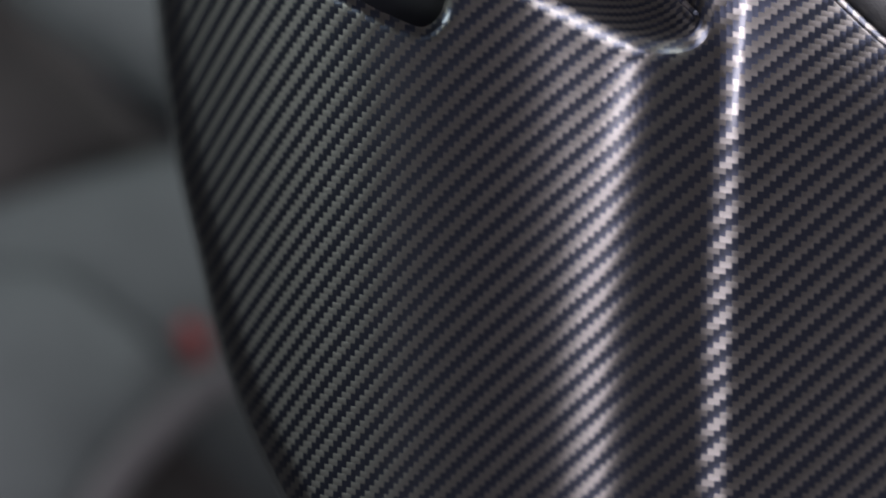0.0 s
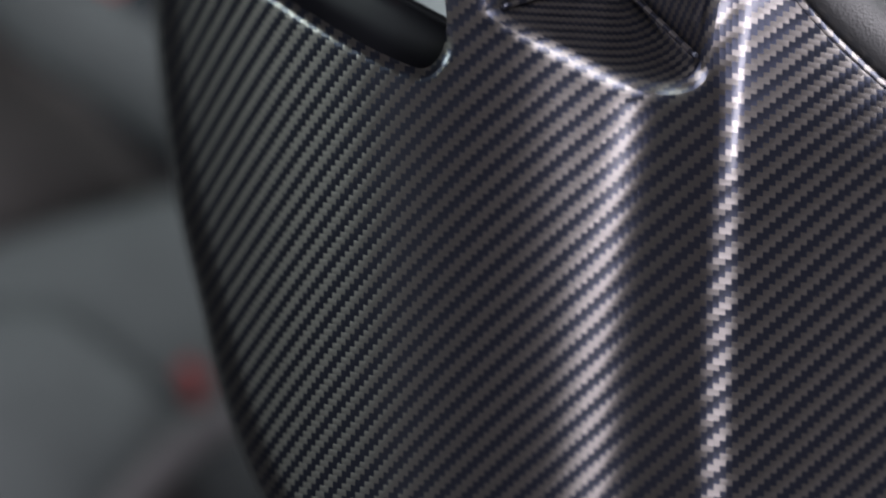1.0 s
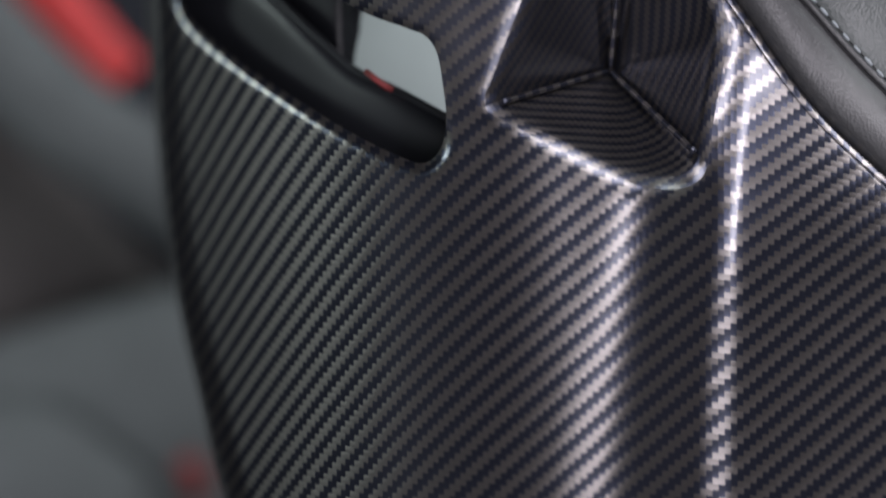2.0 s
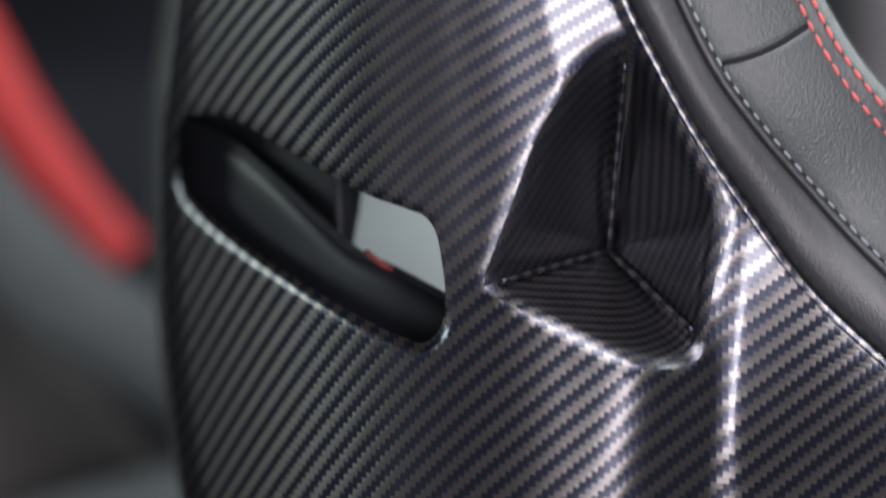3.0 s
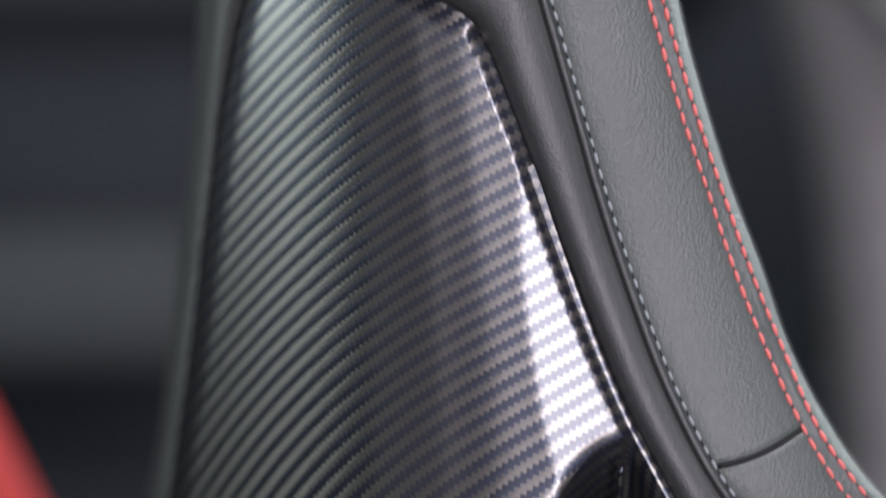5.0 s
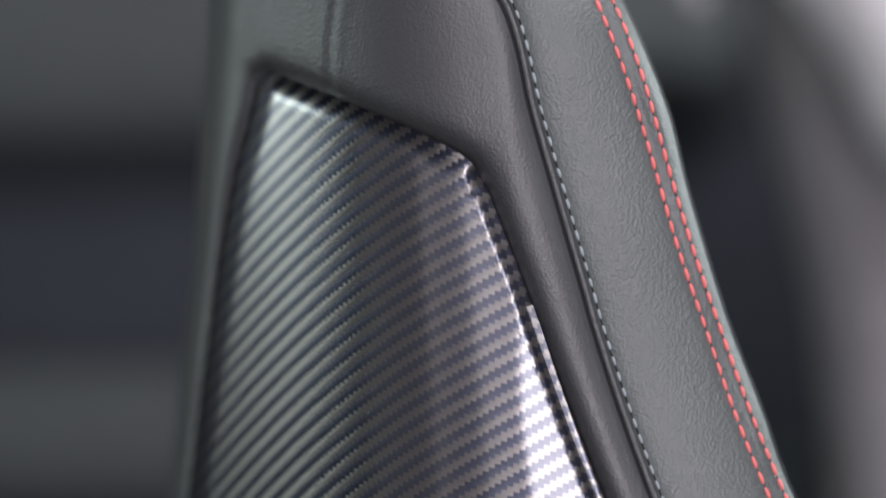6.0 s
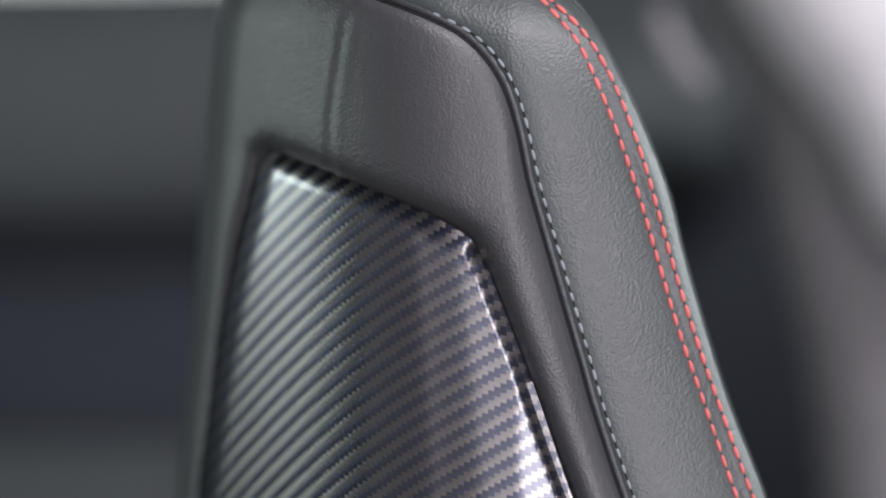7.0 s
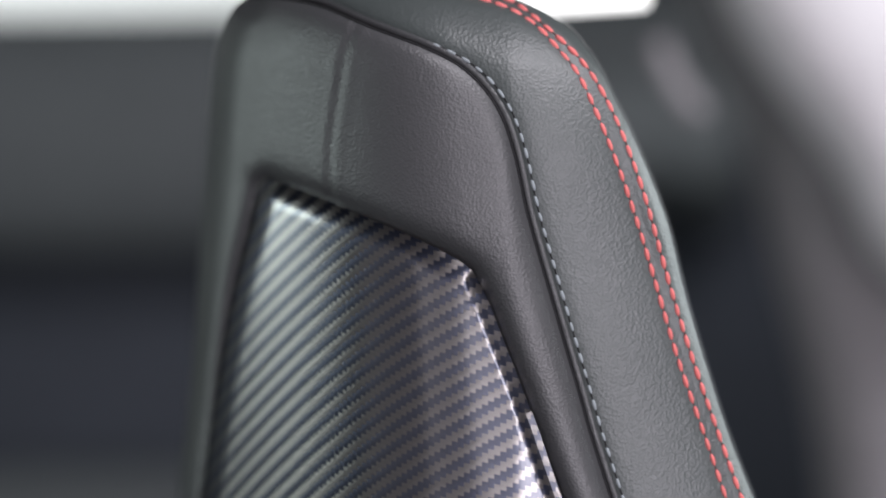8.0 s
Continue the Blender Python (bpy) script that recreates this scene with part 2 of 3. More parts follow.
SEAM_T = np.gradient(SEAM_LINE, axis=0) / np.hypot(*np.gradient(SEAM_LINE, axis=0).T)[:, None]
SEAM_LINE = SEAM_LINE + np.stack([-SEAM_T[:, 1], SEAM_T[:, 0]], 1) * np.interp(SEAM_LINE[:, 1], (-1600, -1350, -1200, -600), (0, 13, 13, 18))[:, None]
RED_A = smooth_line([(642, -1736), (764, -1732), (876, -1713), (947, -1678), (992, -1632), (1030, -1586), (1068, -1505), (1101, -1424), (1139, -1313), (1175, -1192),
                     (1211, -1070), (1258, -934), (1309, -784), (1369, -635), (1425, -515), (1488, -410), (1562, -320), (1699, -170)])
RED_B = smooth_line([(804, -1740), (906, -1717), (982, -1661), (1038, -1607), (1075, -1551), (1111, -1475), (1151, -1364), (1191, -1222), (1236, -1074),
                     (1284, -934), (1338, -784), (1399, -635), (1455, -508), (1533, -396), (1680, -230)])
OUTER = smooth_line([(436, -1721), (520, -1740), (662, -1750), (804, -1746), (906, -1723), (997, -1678), (1055, -1617), (1101, -1531), (1139, -1452), (1190, -1323), (1223, -1192), (1260, -1065), (1302, -934), (1356, -793), (1400, -665), (1460, -542), (1541, -420), (1690, -260)])
SLOT = smooth_line([(322, -345), (350, -352), (410, -345), (520, -281), (640, -214), (720, -184), (752, -170), (772, -140), (783, -80), (788, -30), (783, 14), (769, 40), (751, 52),
                    (724, 48), (650, 14), (560, -38), (460, -102), (380, -162), (330, -215), (318, -258), (316, -310), (322, -345)], 8.0)[:-1]
POCKET = smooth_line([(1108, -492), (1064, -472), (1012, -415), (951, -315), (905, -195), (867, -95), (855, -62), (863, -38), (919, -5), (998, 35),
                      (1078, 75), (1142, 97), (1197, 97), (1230, 84), (1247, 55), (1256, -15), (1272, -105), (1282, -175), (1272, -226), (1240, -288), (1194, -370),
                      (1148, -455), (1126, -490), (1108, -492)], 8.0)[:-1]
HEART = np.array((1075.0, -110.0))


def crest_at(v):
    o = CREST
    return np.interp(v, o[:, 1], o[:, 0])


def ease(x):
    x = np.clip(x, 0, 1)
    return x * x * (3 - 2 * x)


def axis_at(v):
    return 872 + 0.103 * (v + 986)


def bend_at(v):
    return 0.0098 * np.exp(-0.55 * (v + 1200) / 1900)


def second_crest(v):
    return np.interp(v, (-200, 0, 400, 900), (1300, 1296, 1276, 1252))


# the section of the hollow below the recess: its slope, summed into depth
HOLLOW_T = np.linspace(-0.3, 6.0, 600)
HOLLOW_D = np.cumsum(np.interp(HOLLOW_T, (-0.3, -0.08, 0.0, 0.1, 0.2, 0.4, 0.8, 0.88, 0.94, 1.03, 1.10, 1.25, 3.0),
                               (0.0, 0.14, 0.20, 0.27, 0.42, 0.80, 0.86, 0.42, 0.27, 0.15, 0.02, 0.0, 0.0))) * (HOLLOW_T[1] - HOLLOW_T[0])


def back_depth(p):
    """The form of the back, in millimetres, fitted to its shading from the eye: it curves away on one side and is
    turned a little on the other.
    """
    u, v = p[:, 0], p[:, 1]
    m = (axis_at(v) - u) / 5
    left = bend_at(v) * np.maximum(m, 0) ** 2
    w = np.maximum(u - crest_at(v), 0) / 5
    low = ease((v + 330) / 600)
    t = (u - crest_at(v)) / np.maximum(second_crest(v) - crest_at(v), 60)
    hollow = np.interp(t, HOLLOW_T, HOLLOW_D) * 40
    right = (1 - low) * (0.20 + 0.14 * ease((v + 450) / 350)) * (np.sqrt(w * w + 9) - 3) + low * hollow
    # the flat wing beyond the second crest is turned away a little
    wing = np.maximum(u - second_crest(v) - 12, 0) / 5
    right = right - 0.30 * low * (np.sqrt(wing * wing + 4) - 2)
    roll = 0.012 * np.maximum(0, (-1590 - v) / 5) ** 2
    belly = -0.11 * (np.sqrt(np.maximum(0, (v + 150) / 5) ** 2 + 900) - 30)
    return left + right + roll + belly


def shell_depth(p):
    u, v = p[:, 0], p[:, 1]
    d = back_depth(p)
    # the rim that falls away to the padded edge, and the rounded upper edge
    rim = far_from(RIGHT, p)
    band = ease((-120 - v) / 220)
    d = d + band * np.where(rim < 27, 0.55 * (27 - np.maximum(rim, 8 * ease((v + 780) / 220))) / 5, 0) + (1 - band) * 0.006 * np.maximum(0, 14 - rim) ** 2
    top = far_from(TOP, p)
    d = d + np.where(top < 44, (1.6 + 5.4 * ease((720 - u) / 260)) * (1 - top / 44) ** 2, 0)
    left = far_from(LEFT, p)
    d = d + np.where(left < 40, 9.0 * (1 - left / 40) ** 2, 0)
    lip = far_from(np.vstack([SLOT, SLOT[:1]]), p)
    under = ease((v + 258 - 0.56 * (u - 300)) / 60 + 0.5)
    d = d + np.where(lip < 22, (0.5 + 4.5 * under) * (1 - lip / 22) ** 2, 0)
    hole = far_from(np.vstack([POCKET, POCKET[:1]]), p)
    return d + 0.00125 * np.maximum(0, 26 - hole) ** 2


# tow spacing tightens towards the top to fit the camera's view
WEAVE_V = np.linspace(-1500, 1000, 500)
WEAVE_UP = -np.cumsum(1.28 - 0.28 * ease((WEAVE_V + 750) / 600)) * (WEAVE_V[1] - WEAVE_V[0]) / 5


def weave_map(p):
    """Tows of 2.2 mm, counted along the bent skin, with spacing and lean fitted to the view."""
    u, v = p[:, 0], p[:, 1]
    bend, axis = bend_at(v), axis_at(v)
    m = np.maximum((axis - u) / 5, 0)
    g = 2 * bend * m
    arc = 0.5 * (m * np.sqrt(1 + g * g) + np.arcsinh(g) / (2 * bend))
    across = np.maximum(axis, u) / 5 - arc
    k = np.interp(v, WEAVE_V, 0.27 - 0.13 * ease((WEAVE_V + 700) / 1100))
    up = np.interp(v, WEAVE_V, WEAVE_UP) + k * (across - 165)
    return np.stack([across / 2.2, up / 2.2], 1)


seat = thing("sports_seat", "black carbon-shell sports seat with grey leather padding and red stitching", "car seat")
shell_outline = np.vstack([LEFT[:-1], TOP[:-1], RIGHT[:-1], [(1700, 185), (1700, 890)], resample(np.array([(1700, 890.0), (515, 890.0)]), 12)[1:-1]])
closed_slot, closed_pocket = np.vstack([SLOT, SLOT[:1]]), np.vstack([POCKET, POCKET[:1]])
skin("carbon_shell", shell_outline, [SLOT, POCKET], 9.0, shell_depth, CARBON, seat, "glossy carbon twill back shell with a slot and a recess",
     weave_map, [(LEFT, 30.0), (closed_slot, 22.0), (RIGHT, 8.0)],
     [beside(RIGHT, g) for g in (5, 8, 12, 19, 27)] + [beside(closed_slot, g) for g in (-4, -9, -15)]
     + [HEART + (resample(closed_pocket, 6) - HEART) * g for g in (1.015, 1.03, 1.05, 1.07, 1.10)])


def shell_edge():
    """The free edge of the shell beside the padding: a narrow bevel, turned outward, and a rounded drop."""
    line = resample(RIGHT[RIGHT[:, 1] > -980], 8)
    base = shell_depth(beside(line, 13))
    bm = bmesh.new()
    layer = bm.loops.layers.uv.new("weave")
    section = ((-1.5, 3.0), (-1.0, 1.5), (0.5, 0.45), (2.5, 0.05), (7.0, -0.20), (11.0, -0.42), (13.0, -0.35), (15.5, 0.25))
    grow = ease(np.arange(len(line)) / 70)
    rows, maps = [], []
    for g, rise in section:
        q = beside(line, g)
        rows.append([bm.verts.new(sight_point(u, v, b + rise * w + 0.4 * (1 - w))) for (u, v), b, w in zip(q, base, grow)])
        maps.append(weave_map(q))
    for a, b, ma, mb in zip(rows, rows[1:], maps, maps[1:]):
        for i in range(len(line) - 1):
            f = bm.faces.new((a[i], a[i + 1], b[i + 1], b[i]))
            for lp, uv in zip(f.loops, (ma[i], ma[i + 1], mb[i + 1], mb[i])):
                lp[layer].uv = uv
    part("shell_edge", bm, CARBON, seat, "glossy bevelled edge of the shell")


shell_edge()


def recess():
    """The three-faced recess: a rounded lip, then steep faces that meet in its heart, each with its own lay of cloth."""
    bm = bmesh.new()
    layer = bm.loops.layers.uv.new("weave")
    corners = [int(np.argmin(np.hypot(*(POCKET - np.array(q)).T))) for q in ((1105, -492), (860, -46), (1256, 57))]
    n = len(POCKET)
    rings = (1.0, 0.985, 0.97, 0.955, 0.94, 0.925, 0.91, 0.89, 0.80, 0.65, 0.5, 0.35, 0.2, 0.08, 0.0)
    for face in range(3):
        a, b = corners[face], corners[(face + 1) % 3]
        idx = [(a + i) % n for i in range(((b - a) % n) + 1)]
        edge = POCKET[idx]
        rim = shell_depth(edge)
        span = np.hypot(*(edge - HEART).T)
        grid, maps = [], []
        for r in rings:
            q = HEART + (edge - HEART) * r
            x = (1 - r) * span / 5
            lip = np.minimum(x, 0.11 * span / 5)
            deep = 0.42 * lip + 0.32 * lip * lip / np.maximum(0.22 * span / 5, 0.1)
            deep = deep + (58.0 - 0.4) * np.clip((0.89 - r) / 0.89, 0, 1)
            d = rim * r + (1 - r) * float(shell_depth(HEART[None])[0]) + deep
            grid.append([bm.verts.new(sight_point(u, v, k)) for (u, v), k in zip(q, d)])
            if face == 1:
                maps.append([(u / 11, -v / 11 + 0.6 * k) for (u, v), k in zip(q, deep)])
            else:
                sign = 1 if face == 0 else -1
                maps.append([(u / 11 + sign * 0.62 * k + 7.3 * face, -v / 11 + 0.3 * u / 11) for (u, v), k in zip(q, deep)])
        for i in range(len(rings) - 1):
            for j in range(len(idx) - 1):
                f = bm.faces.new((grid[i][j], grid[i][j + 1], grid[i + 1][j + 1], grid[i + 1][j]))
                f.smooth = True
                for lp, (r_, c_) in zip(f.loops, ((i, j), (i, j + 1), (i + 1, j + 1), (i + 1, j))):
                    lp[layer].uv = maps[r_][c_]
    ob = part("recess", bm, SHADED_CARBON, seat, "glossy black carbon recess with three steep faces, shade in its colour")
    # rounded fillets where the faces meet
    deepest = float(shell_depth(HEART[None])[0]) + 57.6
    for c in corners:
        pts = []
        for g in np.linspace(0.0, 0.86, 26):
            q = HEART + (POCKET[c] - HEART) * g
            k = float(shell_depth(POCKET[c][None])[0]) * g + (1 - g) * float(shell_depth(HEART[None])[0]) + 57.6 * max(0, (0.89 - g) / 0.89)
            pts.append(sight_point(*q, k - 0.2))
        bm = tube(pts, 0.0011, 10)
        layer = bm.loops.layers.uv.new("weave")
        for f in bm.faces:
            for lp in f.loops:
                lp[layer].uv = (0.5, (lp.vert.co - pts[0]).length / 0.0022)
        part("fillet", bm, CARBON, seat)
    return ob


recess()


def padding_depth(p):
    d = back_depth(p)
    gap = np.minimum(far_from(RIGHT, p), np.minimum(far_from(TOP, p), far_from(LEFT, p)))
    seam = far_from(SEAM_LINE, p)
    side = far_from(LEFT_SIDE, p)
    d = d + 7.0 * np.exp(-gap / 16) - 3.0 + 3.5 * np.exp(-seam / 14)
    d = d + np.where(side < 50, 14.0 * (1 - side / 50) ** 2, 0)
    # the padding swells between the shell and the seam
    share = gap / np.maximum(gap + seam, 1)
    d = d - 6.5 * share * (1 - share) * np.clip(1 - (gap + seam - 130) / 150, 0, 1)
    # a stitched fold down the middle of the head section
    fold = far_from(FOLD, p)
    return d + 0.8 * np.exp(-(fold / 6) ** 2) - 0.4 * np.exp(-((fold - 13) / 9) ** 2)


FOLD = smooth_line([(634, -1675), (613, -1626), (599, -1545), (586, -1454), (585, -1388), (589, -1352)])
pad_outline = np.vstack([LEFT_SIDE[:-1], SEAM_LINE[:-1], [(1680, 20), (1690, 178)], RIGHT[::-1][1:], TOP[::-1][1:], LEFT[::-1][1:-1]])
skin("back_padding", pad_outline, [], 9.0, padding_depth, LEATHER, seat, "smooth dark grey leather padding", None, [(LEFT_SIDE, 60.0), (SEAM_LINE, 22.0)])


def side_depth(p):
    d = back_depth(p)
    seam, red = far_from(SEAM_LINE, p), np.minimum(far_from(RED_A, p), far_from(RED_B, p))
    middle = far_from(MIDDLE, p)
    outer = far_from(OUTER, p)
    d = d - 1.0 + 4.0 * np.exp(-seam / 12) + 1.3 * np.exp(-(middle / 6) ** 2) + 0.35 * np.exp(-(red / 5) ** 2)
    d = d + np.where(outer < 34, 7.0 * (1 - outer / 34) ** 2, 0)
    cross = far_from(CROSS, p)
    inner = far_from(RED_A, p)
    share = seam / np.maximum(seam + inner, 1)
    d = d - 8.0 * share * (1 - share)
    d = d + 0.0045 * np.maximum(0, (-1380 - p[:, 1]) / 5) ** 2
    return d + 1.2 * np.exp(-(cross / 4.5) ** 2)


MIDDLE = smooth_line([(743, -1741), (886, -1716), (962, -1671), (1014, -1621), (1054, -1566), (1089, -1489), (1125, -1394), (1164, -1268), (1199, -1151),
                      (1248, -1001), (1296, -863), (1353, -709), (1414, -559), (1474, -458), (1547, -358), (1689, -200)])
CROSS = smooth_line([(1273, -440), (1323, -452), (1374, -474), (1427, -508)])
side_outline = np.vstack([OUTER[:-1], [(1700, -260), (1690, 10)], SEAM_LINE[::-1][1:-1]])
skin("side_panel", side_outline, [], 8.0, side_depth, SIDE_LEATHER, seat, "grained grey leather side panel", None, [(OUTER, 70.0)])


def on(line, depth, lift):
    return [sight_point(u, v, d - lift) for (u, v), d in zip(line, depth(line))]


part("piping", tube(on(beside(resample(SEAM_LINE, 10), -9), side_depth, -0.6), 0.0015), LEATHER, seat, "dark grey leather piping")
# thin black tube stands in for the shade along the seam
part("seam_shadow_strip", tube(on(resample(SEAM_LINE, 10), padding_depth, 0.2), 0.0004, 8), SEAM, seat, "black strip drawn as seam shadow")
part("cross_seam", tube(on(CROSS, side_depth, 0.1), 0.0013, 8), SEAM, seat, "black stitched cross seam")


def stitch_mesh(length, thick):
    bm = bmesh.new()
    bmesh.ops.create_uvsphere(bm, u_segments=8, v_segments=6, radius=1.0)
    for q in bm.verts:
        q.co = Vector((q.co.x * thick, q.co.y * thick, q.co.z * length / 2))
        q.co.x += 0.15 * thick * q.co.z / length
    for f in bm.faces:
        f.smooth = True
    me = bpy.data.meshes.new("stitch")
    bm.to_mesh(me)
    bm.free()
    return me


def stitch_row(name, line, depth, pitch, length, thick, mat, label, lift, slant=0.0):
    row = new(name)
    row.parent = seat
    row["label"] = label
    me = stitch_mesh(length, thick)
    me.materials.append(mat)
    rng = random.Random(name)
    pts = resample(line, pitch)
    d = depth(pts)
    for i in range(len(pts) - 1):
        a, b = sight_point(*pts[i], d[i] - lift), sight_point(*pts[i + 1], d[i + 1] - lift)
        ob = new("stitch", me)
        q = (b - a).to_track_quat("Z", "Y").to_matrix().to_4x4()
        ob.matrix_world = Matrix.Translation((a + b) / 2) @ q @ Matrix.Rotation(slant + rng.uniform(-0.05, 0.05), 4, "Y") @ Matrix.Scale(rng.uniform(0.92, 1.08), 4)
        ob.parent = row


stitch_row("red_stitches", RED_A, side_depth, 29.5, 0.0052, 0.00095, RED_THREAD, "inner row of raised red stitches", 0.2, 0.10)
stitch_row("red_stitches", RED_B, side_depth, 29.5, 0.0052, 0.00095, RED_THREAD, "outer row of raised red stitches", 0.2, 0.10)
GREY_LINE = SEAM_LINE[25:] + np.array((21, -5))
stitch_row("grey_stitches", GREY_LINE, side_depth, 29, 0.0042, 0.00066, GREY_THREAD, "row of pale grey stitches", 0.0, -0.12)

for row, thread, name in ((RED_A, DEEP_RED, "red"), (RED_B, DEEP_RED, "red"), (GREY_LINE, SEAM, "black")):
    part("stitch_hole_line", tube(on(resample(row, 12), side_depth, 0.0), 0.00030, 6), thread, seat, "dark %s needle line" % name)

# inside the slot: the inner liner with its rolled edge, the padding above, and a loop of red webbing
LINER = smooth_line([(300, -340), (400, -305), (480, -245), (560, -170), (625, -112), (700, -75), (799, -22), (829, -8)])


def liner_depth(p):
    return back_depth(p) + 32 + 5 * np.exp(-far_from(LINER, p) / 12)


liner_outline = np.vstack([LINER, [(830, 80), (700, 110), (500, 20), (300, -130)]])
skin("slot_liner", liner_outline, [], 12.0, liner_depth, SATIN, seat, "black liner inside the slot", None, [(LINER, 30.0)])
part("liner_edge", tube(on(LINER, liner_depth, 1.0), 0.0016), SATIN, seat)


def upper_depth(p):
    return back_depth(p) + 50 + 20 * ease((p[:, 0] - 600) / 34)


upper = np.vstack([smooth_line([(300, -400), (632, -300), (638, -200), (630, -150), (622, -90)]), [(500, -90), (300, -280)]])
skin("front_padding", upper, [], 14.0, upper_depth, SATIN, seat, "black padding seen through the slot")
part("red_webbing", tube([sight_point(648, -108, 56), sight_point(664, -95, 52), sight_point(682, -82, 52), sight_point(694, -76, 56)], 0.0012, 8), DULL_RED, seat, "red webbing loop")


# ---- the cabin beyond, out of focus ----
def bar(name, pts, radius, d, mat, parent, label="", flat=1.0):
    line = smooth_line(pts, 25)
    k = (ARC + d / 1000) / ARC
    return part(name, tube([sight_point(u, v, d) for u, v in line], radius * UNIT * k, 14, flat), mat, parent, label)


def pad(name, outline, d, mat, parent, label="", bulge=20.0, tilt=0.0):
    line = smooth_line(outline + [outline[0]], 30)[:-1] if bulge > 5 else resample(np.array(outline + [outline[0]], float), 20)[:-1]

    def depth(p):
        return d - bulge * (1 - np.exp(-far_from(np.vstack([line, line[:1]]), p) / 60)) + tilt * p[:, 0]
    return skin(name, line, [], 30.0, depth, mat, parent, label, None, [(np.vstack([line, line[:1]]), 60.0)])


far_seat = thing("passenger_car_seat", "blurred grey sports seat with a red bolster edge", "car seat")
bar("red_bolster", [(-140, -640), (-85, -550), (-40, -465), (25, -345), (90, -245), (160, -150), (215, -88)], 58, 600, RED_TRIM, far_seat, "red leather bolster edge", 0.6)
bar("bolster", [(-160, -370), (-60, -210), (30, -110), (140, -10), (260, 62), (380, 140)], 92, 560, MID, far_seat, "grey leather bolster", 0.6)
pad("backrest", [(-300, -300), (-60, -160), (60, -40), (150, 90), (260, 230), (330, 290), (200, 290), (60, 340), (-300, 460)], 640, BROWN, far_seat, "dark grey backrest")
pad("cushion", [(-300, 470), (40, 345), (200, 300), (330, 270), (560, 330), (560, 900), (300, 760), (120, 620), (-300, 480)], 600, MID, far_seat, "grey green leather cushion")
pad("lower_cushion", [(-300, 500), (60, 480), (180, 540), (300, 640), (380, 700), (300, 740), (200, 860), (140, 960), (-300, 960)], 560, MID, far_seat, "grey green leather side bolster")
pad("seat_side", [(140, 640), (620, 600), (700, 1050), (60, 1050)], 720, BROWN, far_seat, "dark grey seat side cover")
bar("light_trim", [(120, 1000), (190, 870), (260, 780), (340, 705), (420, 660)], 34, 540, MAUVE, far_seat, "pale grey plastic trim", 0.5)
bar("red_buckle", [(325, 570), (345, 600), (350, 640)], 20, 545, DULL_RED, far_seat, "dull red buckle button")

door = thing("car_door", "dark door lining with grey armrest and window above", "car door")
pad("door_lining", [(-700, -1480), (700, -1480), (2000, -1480), (2000, 1000), (600, 1000), (-700, 1000)], 1500, DARK, door, "dark navy door lining", 30)
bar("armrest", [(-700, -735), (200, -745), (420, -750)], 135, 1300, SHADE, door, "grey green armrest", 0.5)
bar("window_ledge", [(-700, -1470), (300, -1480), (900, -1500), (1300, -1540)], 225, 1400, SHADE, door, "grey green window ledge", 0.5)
bar("window_ledge", [(900, -1430), (1150, -1480), (1300, -1460)], 110, 1300, MID, door, "grey trim", 0.8)
bar("door_pull", [(1400, -740), (1440, -690), (1455, -620)], 34, 1000, MID, door, "grey door pull", 0.8)

pillar = thing("pillar_trim", "pale mauve grey pillar trim with a belt guide", "car trim")
pad("pillar_panel", [(1190, -1850), (1260, -1640), (1330, -1480), (1380, -1250), (1450, -950), (1490, -500), (1520, -200), (2000, -200), (2000, -1850)], 800, MAUVE, pillar, "mauve grey pillar panel", 60)
pad("headliner", [(1200, -1900), (1330, -1640), (1480, -1430), (1620, -1200), (2000, -1100), (2000, -1900)], 700, WHITE, pillar, "pale fabric headliner", 60)
bar("belt_guide", [(1172, -1640), (1190, -1590), (1218, -1545), (1250, -1505)], 20, 620, MAUVE, pillar, "pale grey belt guide", 0.6)

def glowing(name, colour, strength):
    m, n, l, p = material(name)
    p.inputs["Base Color"].default_value = rgb((0.6, 0.6, 0.6))
    p.inputs["Emission Color"].default_value, p.inputs["Emission Strength"].default_value = rgb(colour), strength
    return m


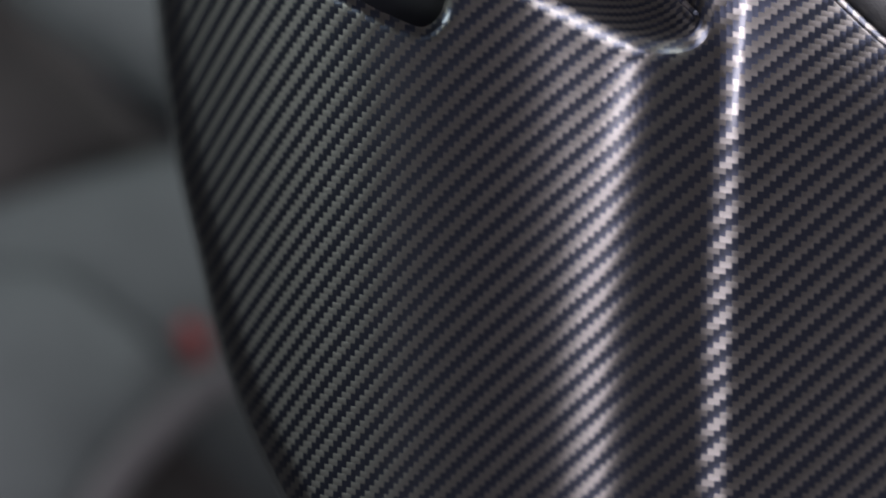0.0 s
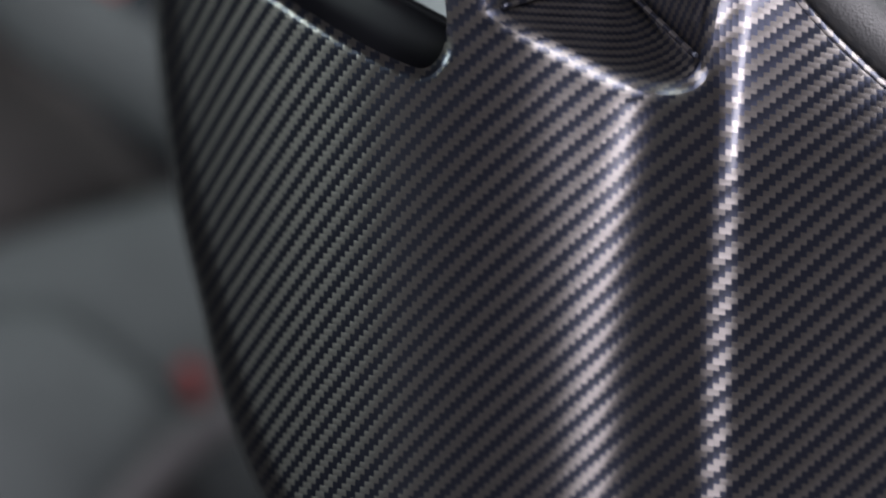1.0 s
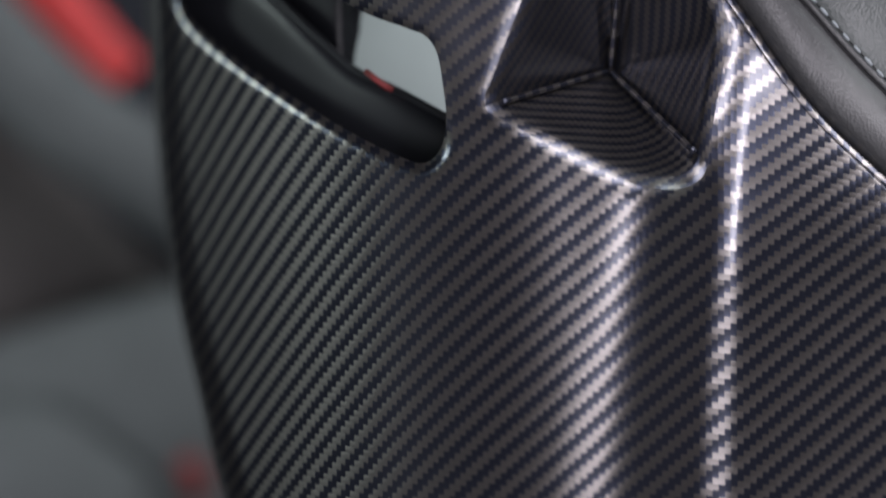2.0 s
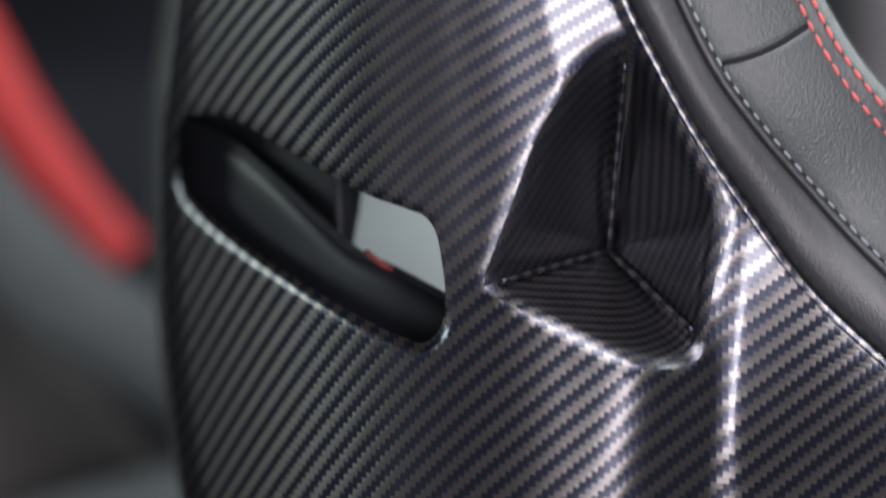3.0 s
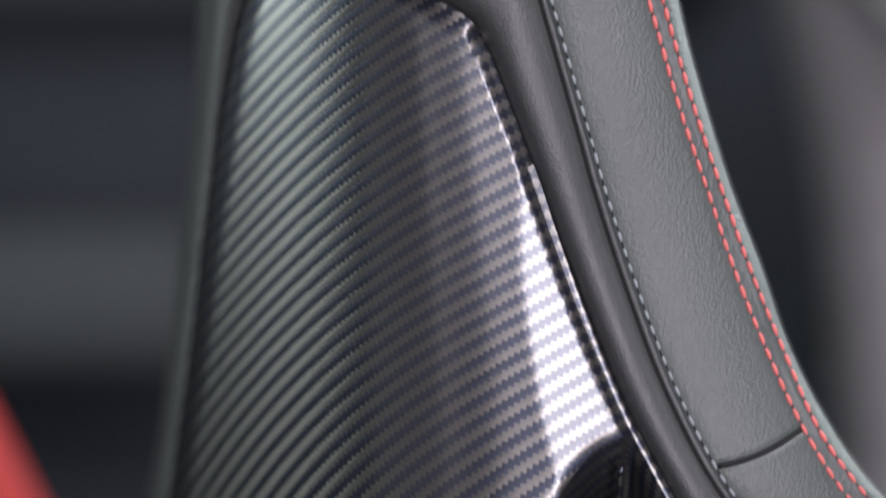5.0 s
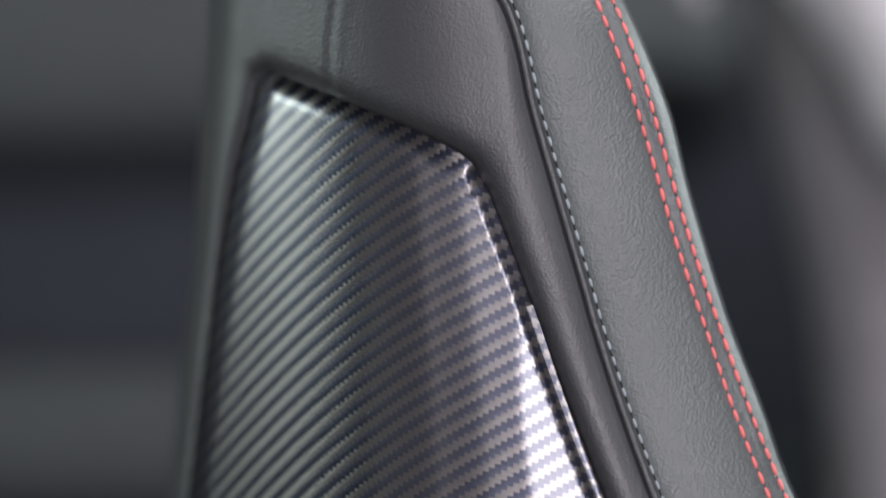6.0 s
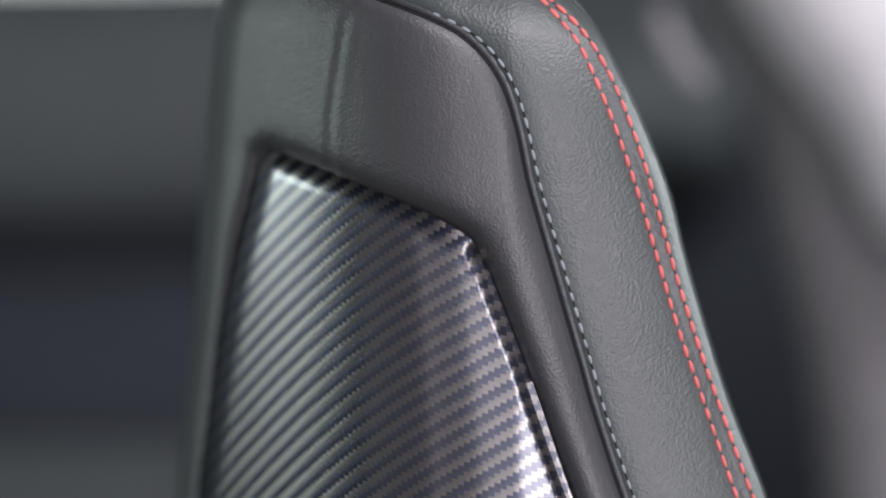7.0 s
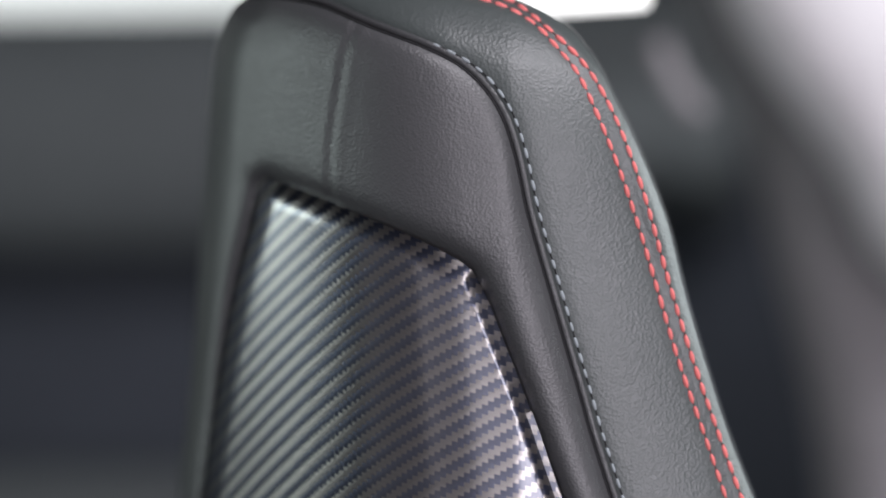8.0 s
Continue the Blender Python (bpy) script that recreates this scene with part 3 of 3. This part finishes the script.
DAY = glowing("daylight_outside", (0.93, 1.0, 0.98), 0.95)
BRIGHT_DAY = glowing("white_daylight_outside", (1.0, 1.0, 0.98), 1.6)
pane = thing("window_1", "bright daylight beyond the far side window", "window", "structure")
pad("outside", [(-900, -2100), (900, -2100), (900, -1668), (300, -1664), (-900, -1660)], 1700, DAY, pane, "pale daylight outside", 2)
# glowing sheet hung 0.2 m behind the seat so its edge blur fits the view
pad("outside", [(860, -1900), (1152, -1900), (1156, -1702), (1000, -1692), (860, -1694)], 200, BRIGHT_DAY, pane, "white glow of the window, set close behind the seat", 1)
panel = thing("far_headrest", "pale grey leather headrest beyond the slot", "headrest")
pad("cushion", [(560, -330), (900, -330), (900, 60), (700, 60), (560, -60)], 600, PALE, panel, "pale grey leather", 20)
part("post", tube([Vector((-0.02, 1.62, 0.0)), Vector((-0.02, 1.62, 0.75))], 0.008), BLACK, panel)

# ---- unseen room, added to shut out the sky and darken reflections ----
def slab(name, x0, y0, z0, x1, y1, z1, mat, label):
    bm = bmesh.new()
    bmesh.ops.create_cube(bm, size=1.0)
    for q in bm.verts:
        q.co = Vector(((x0 + x1) / 2 + q.co.x * (x1 - x0), (y0 + y1) / 2 + q.co.y * (y1 - y0), (z0 + z1) / 2 + q.co.z * (z1 - z0)))
    me = bpy.data.meshes.new(name)
    bm.to_mesh(me)
    bm.free()
    me.materials.append(mat)
    return tagged(new(name, me), label, name.split("_")[0], "", "structure")


slab("floor", -3, -3.2, -0.1, 3, 4.2, 0.0, CONCRETE, "plain dark concrete floor, unseen and added")
slab("wall_left", -3.1, -3.2, 0.0, -3.0, 4.2, 2.7, ENCLOSURE, "plain dark wall, unseen, added to block light")
slab("wall_right", 3.0, -3.2, 0.0, 3.1, 4.2, 2.7, ENCLOSURE, "plain dark wall, unseen, added to block light")
slab("wall_back", -3, -3.2, 0.0, 3, -3.1, 2.7, ENCLOSURE, "plain dark wall, unseen, added to block light")
slab("wall_front", -3, 4.1, 0.0, 3, 4.2, 2.7, ENCLOSURE, "plain dark wall, unseen, added to block light")
slab("ceiling", -3.1, -3.2, 2.7, 3.1, 4.2, 2.8, ENCLOSURE, "plain dark ceiling, unseen, added to block light")


def plinth(name, x, y, sx, sy, h, parent, label):
    bm = bmesh.new()
    bmesh.ops.create_cube(bm, size=1.0)
    for q in bm.verts:
        k = 0.8 if q.co.z > 0 else 1.0
        q.co = Vector((x + q.co.x * sx * k, y + q.co.y * sy * k, h / 2 + q.co.z * h))
    bmesh.ops.bevel(bm, geom=bm.edges[:], offset=0.02, segments=3, affect="EDGES")
    return part(name, bm, BLACK, parent, label)


plinth("seat_base", 0.1, 1.25, 0.40, 0.40, 0.66, seat, "black seat base")
plinth("seat_base", -0.28, 1.98, 0.40, 0.40, 0.56, far_seat, "black seat base")
